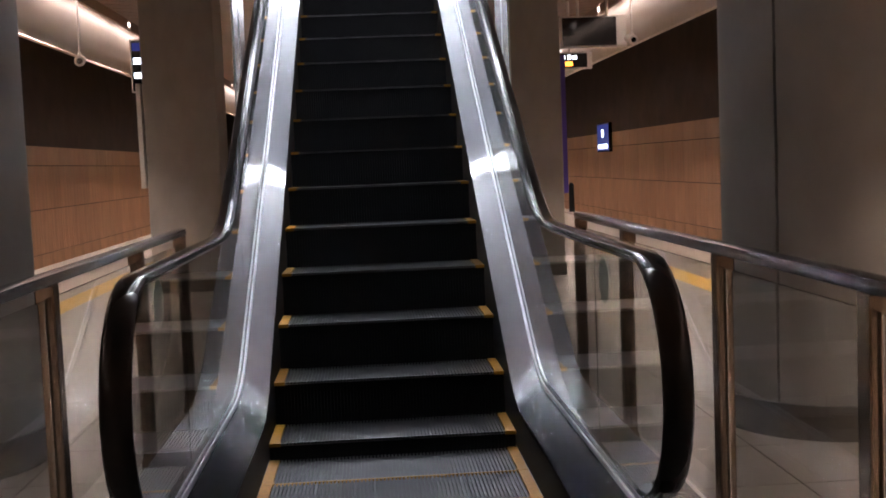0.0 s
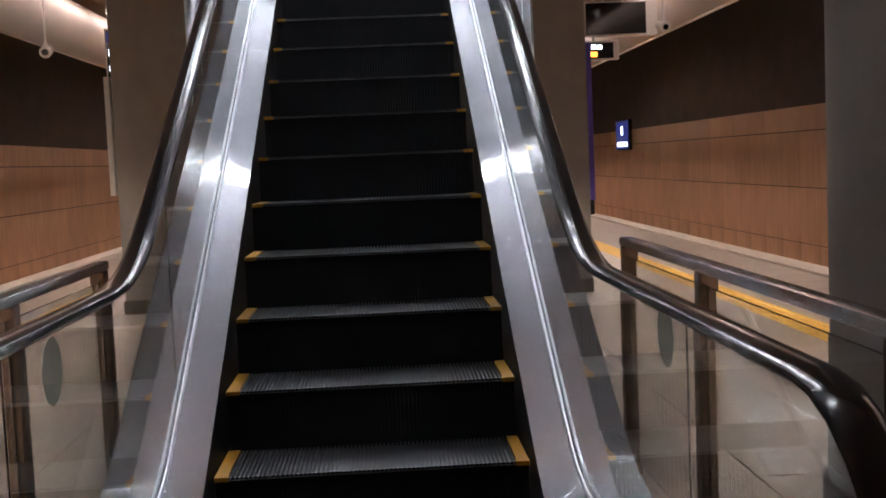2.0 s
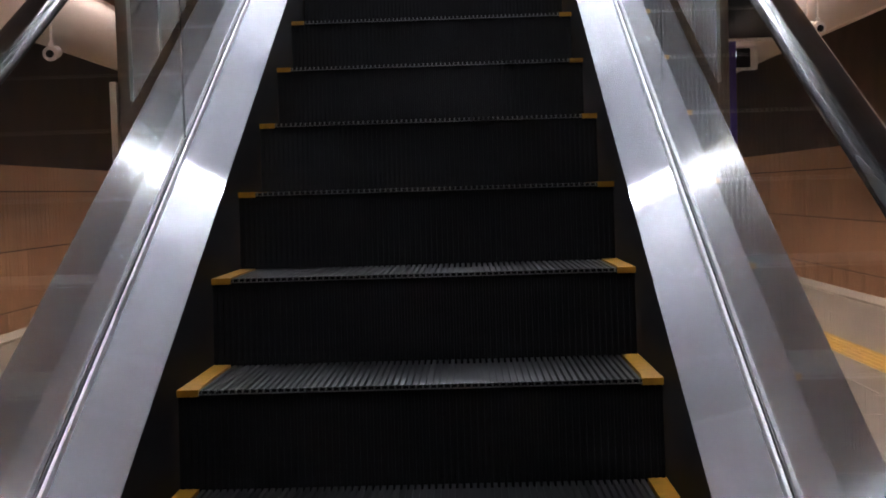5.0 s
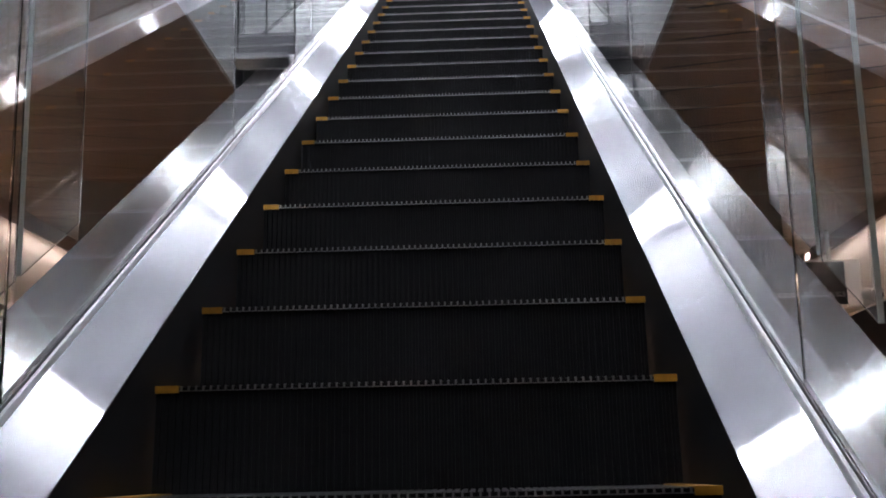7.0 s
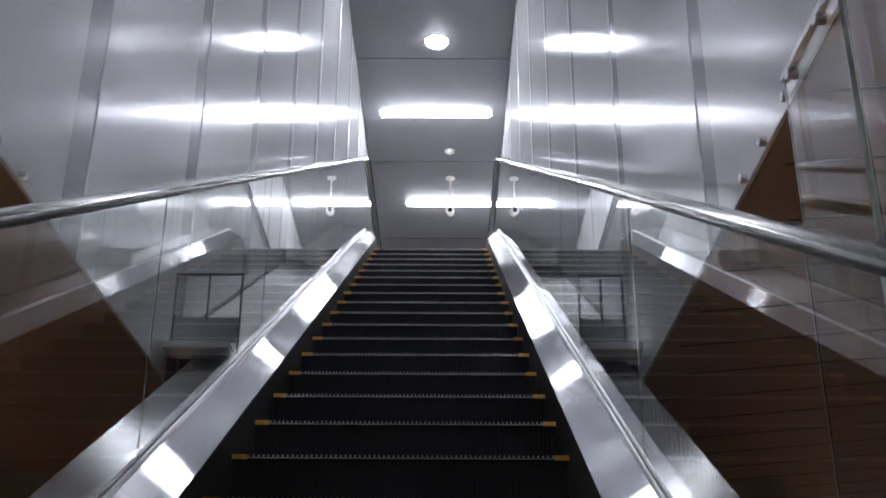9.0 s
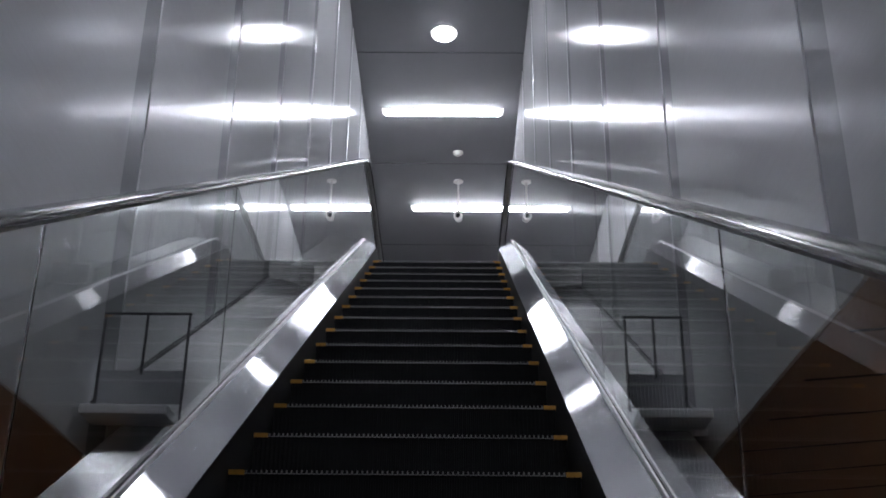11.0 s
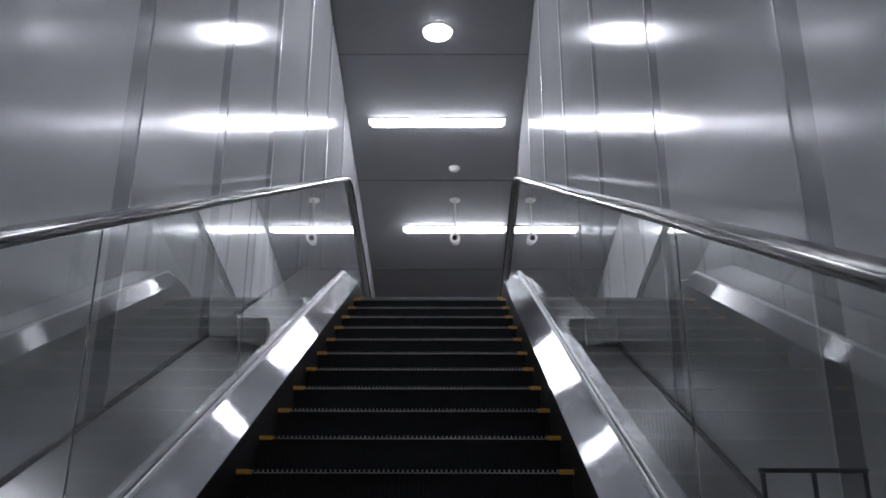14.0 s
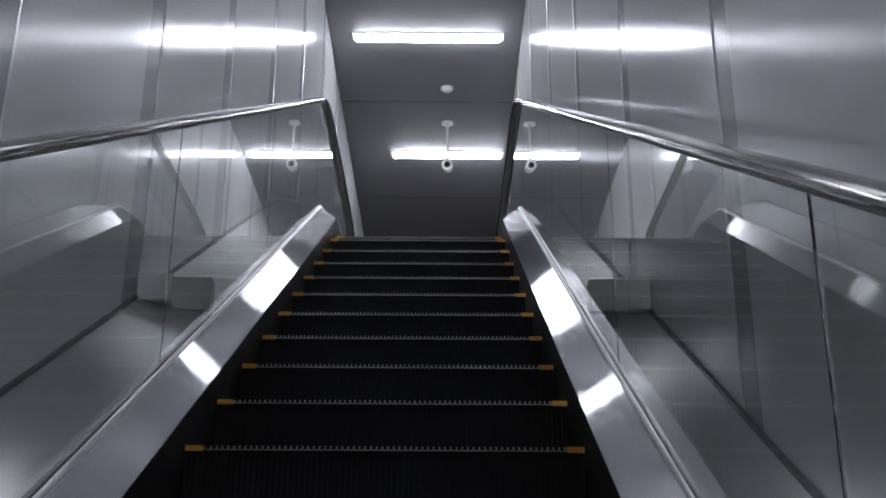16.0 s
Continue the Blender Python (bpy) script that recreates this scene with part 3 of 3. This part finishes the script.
for s in (-1, 1):
    z0 = height(TOP, DECK_END)
    o = thing("climb_barrier", "thin dark metal barrier with grey foot plate on the steel deck", "barrier", "deck barriers", at=(0, DECK_END, z0))
    xa, xb = (-0.985, -0.712) if s < 0 else (0.712, 0.893)
    for nm, x, lo in (("post", xa, 0.06), ("post", xb, 0.02), ("rung", (xa + xb) / 2, 0.17)):
        part(nm, bar(bmesh.new(), (x, 0, lo), (x, 0, 0.375), 0.0045), GASKET, o, "", True)
    part("top_bar", bar(bmesh.new(), (xa - 0.006, 0, 0.375), (xb + 0.006, 0, 0.375), 0.0045), GASKET, o, "thin dark top bar", True)
    part("foot_plate", one_box(xa, xb, 0.007, 0.016, 0.075, 0.185, bevel=0.003), STRIP_STEEL, o, "grey steel foot plate")
    x0, x1 = sorted((s * 0.722, s * (WX[s] - 0.012)))
    part("ledge", one_box(x0, x1, -0.13, 0.012, 0.004, 0.035, bevel=0.006), WALL_STEEL, o, "bright steel ledge")
    part("slot", one_box(*sorted((s * 0.83, s * 0.89)), -0.10, -0.05, 0.030, 0.037), SEAM, o, "dark slot in the ledge")
    y = 8.70
    z0 = height(TOP, y)
    o = thing("deck_block", "light grey stop block across the steel deck plate", "stop block", "deck blocks", at=(0, y, z0))
    rise = 0.065 if s < 0 else 0.015
    a, b, c = (0.720, 0.862, WX[s] - 0.008)
    part("block", one_box(*sorted((s * b, s * c)), -0.05, 0.06, rise * 0.55, 0.140, bevel=0.006), BLOCK, o)
    part("arm", one_box(*sorted((s * a, s * b)), -0.035, 0.05, 0.004, 0.132, bevel=0.005), BLOCK, o)

# ---------------------------------------------------------------- platform furniture
def ceil_at(x):
    return CEIL + 0.24 * (abs(x) - 0.98) / 2.68


def monitor(x0, x1, y, z0, z1):
    o = thing("hanging_monitor", "large dark hanging monitor above the platform", "monitor", at=((x0 + x1) / 2, y, CEIL))
    cx = (x0 + x1) / 2
    part("body", one_box(x0 - cx, x1 - cx, -0.06, 0.08, z0 - CEIL, z1 - CEIL, bevel=0.01), PLASTIC, o, "grey casing")
    part("screen", one_box(x0 - cx + 0.02, x1 - cx - 0.14, -0.066, -0.061, z0 - CEIL + 0.02, z1 - CEIL - 0.02), LENS, o, "black screen")
    for x in (-0.2, 0.2):
        part("hanger", cyl(bmesh.new(), (x, 0, (z1 + ceil_at(cx)) / 2 - CEIL), (0, 0, 1), 0.02, ceil_at(cx) - z1 + 0.05, 12), PLASTIC, o)


monitor(2.60, 3.50, 10.55, 2.88, CEIL - 0.06)


def led_board(x0, x1, y, z0, z1, lamps, label):
    o = thing("departure_board", label, "information board", at=((x0 + x1) / 2, y, z0))
    cx, h = (x0 + x1) / 2, z1 - z0
    part("body", one_box(x0 - cx, x1 - cx, -0.05, 0.05, 0, h, bevel=0.008), PLASTIC, o, "pale grey casing")
    part("face", one_box(x0 - cx + 0.02, x1 - cx - 0.07, -0.055, -0.051, 0.02, h - 0.02), LENS, o, "dark display face")
    for u0, u1, v0, v1, m in lamps:
        part("lit_character", one_box(x0 - cx + u0, x0 - cx + u1, -0.058, -0.0555, v0, v1), m, o)
    part("hanger", cyl(bmesh.new(), (0, 0, (h + ceil_at(cx) - z0) / 2), (0, 0, 1), 0.02, ceil_at(cx) - z1 + 0.04, 12), PLASTIC, o)


led_board(2.42, 3.03, 10.6, 2.60, 2.83, [(0.27, 0.32, 0.13, 0.19, LED_W), (0.34, 0.40, 0.13, 0.18, LED_W), (0.20, 0.24, 0.13, 0.18, LED_W), (0.24, 0.34, 0.04, 0.10, LED_O)], "hanging departure board with white and orange lit characters")
led_board(-3.06, -2.40, 10.1, 2.46, 3.14, [(0.03, 0.17, 0.53, 0.63, LED_B), (0.19, 0.25, 0.54, 0.62, LED_W), (0.04, 0.15, 0.36, 0.44, LED_W), (0.19, 0.25, 0.34, 0.40, LED_G), (0.04, 0.14, 0.18, 0.25, LED_W), (0.18, 0.24, 0.08, 0.15, LED_O)], "hanging information sign with coloured lit pictograms")

# lit sign on the tunnel wall
o = thing("wall_sign", "blue backlit sign on the wood panelled tunnel wall", "sign", at=(7.93, 33.4, 1.55))
part("case", one_box(-0.06, 0.06, -0.95, 0.95, 0, 0.98, bevel=0.01), LENS, o)
part("panel", one_box(-0.065, -0.061, -0.9, 0.9, 0.05, 0.93), LED_B, o, "blue lit panel")
part("lettering", one_box(-0.069, -0.066, -0.75, 0.75, 0.12, 0.26), LED_W, o, "white lit bar of lettering")
part("symbol", one_box(-0.069, -0.066, -0.14, 0.14, 0.5, 0.76), LED_W, o, "white lit symbol")

# narrow sign boards on the far columns
for x, z0, z1, m, lab in ((2.15, 1.0, 2.55, PURPLE, "purple sign board fixed to the column"), (-2.56, 1.25, 2.4, PLASTIC, "narrow white sign board fixed to the column")):
    o = thing("column_sign", lab, "sign", at=(x, 8.0, z0))
    part("board", one_box(-0.02, 0.03, -0.15, 0.5, 0, z1 - z0, bevel=0.004), m, o)
    for z in (0.1, z1 - z0 - 0.1):
        part("bracket", one_box(-0.04, 0.0, 0.1, 0.14, z - 0.02, z + 0.02) if x > 0 else one_box(0.0, 0.06, 0.1, 0.14, z - 0.02, z + 0.02), CHROME, o)
for s in (-1, 1):
    o = thing("marker_post", "small black marker post at the platform edge", "post", "marker posts", at=(s * 4.72, 22.0, FLOOR + 0.03))
    part("post", cyl(bmesh.new(), (0, 0, 0.32), (0, 0, 1), 0.07, 0.64, 16, 0.06), BLACK, o)
    part("cap", cyl(bmesh.new(), (0, 0, 0.67), (0, 0, 1), 0.06, 0.06, 16, 0.03), BLACK, o)

# ---------------------------------------------------------------- wood panels of the tunnel walls
pan = {}
for s in (-1, 1):
    wall = bpy.data.objects["wall_upper_left" if s < 0 else "wall_upper_right"]
    tagged(wall, "tunnel wall of brown wood panels with upright grooves")
    # Wood ends at 2.20; the dark wall above carries the shade as colour.
    for z0, z1 in ((-1.1, -0.42), (-0.41, 0.65), (0.66, 1.72), (1.73, 2.20)):
        key = z0
        if key not in pan:
            bm = bmesh.new()
            y = 0.0
            rnd = random.Random(3)
            for w in (0.17, 0.24, 0.12, 0.20, 0.16, 0.11):
                box(bm, 0.0, 0.03 + 0.008 * rnd.random(), y + 0.006, y + w - 0.004, z0 + 0.008, z1 - 0.004)
                y += w
            pan[key] = mesh_of("wood_panel", bm, WOOD)
        for k in range(58):
            o = new("wood_panel", pan[key])
            o.parent = wall
            o.location = (s * 8.06, 3.0 + k * 1.0 + (1.0 if s > 0 else 0), 0)
            o.rotation_euler = (0, 0, math.pi if s > 0 else 0)

# ---------------------------------------------------------------- tactile strip and floor tiles
tac = one_box(0, 0.296, 0, 0.296, 0, 0.008, bevel=0.003)
for i in range(4):
    box(tac, 0.035 + i * 0.065, 0.060 + i * 0.065, 0.02, 0.276, 0.007, 0.013)
tac_me = mesh_of("tactile_tile", tac, TACTILE)
for s in (-1, 1):
    for k in range(140):
        o = new("tactile_tile", tac_me)
        o.parent = floor
        o.location = (3.12 if s > 0 else -3.42, -2 + 0.3 * k, FLOOR - 0.004)
tile_me = mesh_of("floor_tile", one_box(0.003, 0.597, 0.003, 0.597, -0.012, 0.0), TILE)
for s in (-1, 1):
    for i in range(6):
        for j in range(25):
            o = new("floor_tile", tile_me)
            o.parent = floor
            o.location = ((1.0 + 0.6 * i) if s > 0 else (-1.6 - 0.6 * i), -3.0 + 0.6 * j, FLOOR)
rest = bmesh.new()
for s in (-1, 1):
    for i in range(6):
        for j in range(25, 85):
            x0 = (1.0 + 0.6 * i) if s > 0 else (-1.6 - 0.6 * i)
            box(rest, x0 + 0.003, x0 + 0.597, -3.0 + 0.6 * j + 0.003, -3.0 + 0.6 * j + 0.597, FLOOR - 0.012, FLOOR)
tagged(part("floor_tiles", rest, TILE, floor, "beige floor tiles farther along the platform"), kind="stuff")
near = bmesh.new()
for i in range(-7, 8):
    for j in range(-18, 0):
        x0, y0 = -0.3 + 0.6 * i, -3.0 + 0.6 * j
        box(near, x0 + 0.003, x0 + 0.597, y0 + 0.003, y0 + 0.597, FLOOR - 0.012, FLOOR)
tagged(part("floor_tiles", near, TILE, floor, "beige floor tiles before the escalator"), kind="stuff")
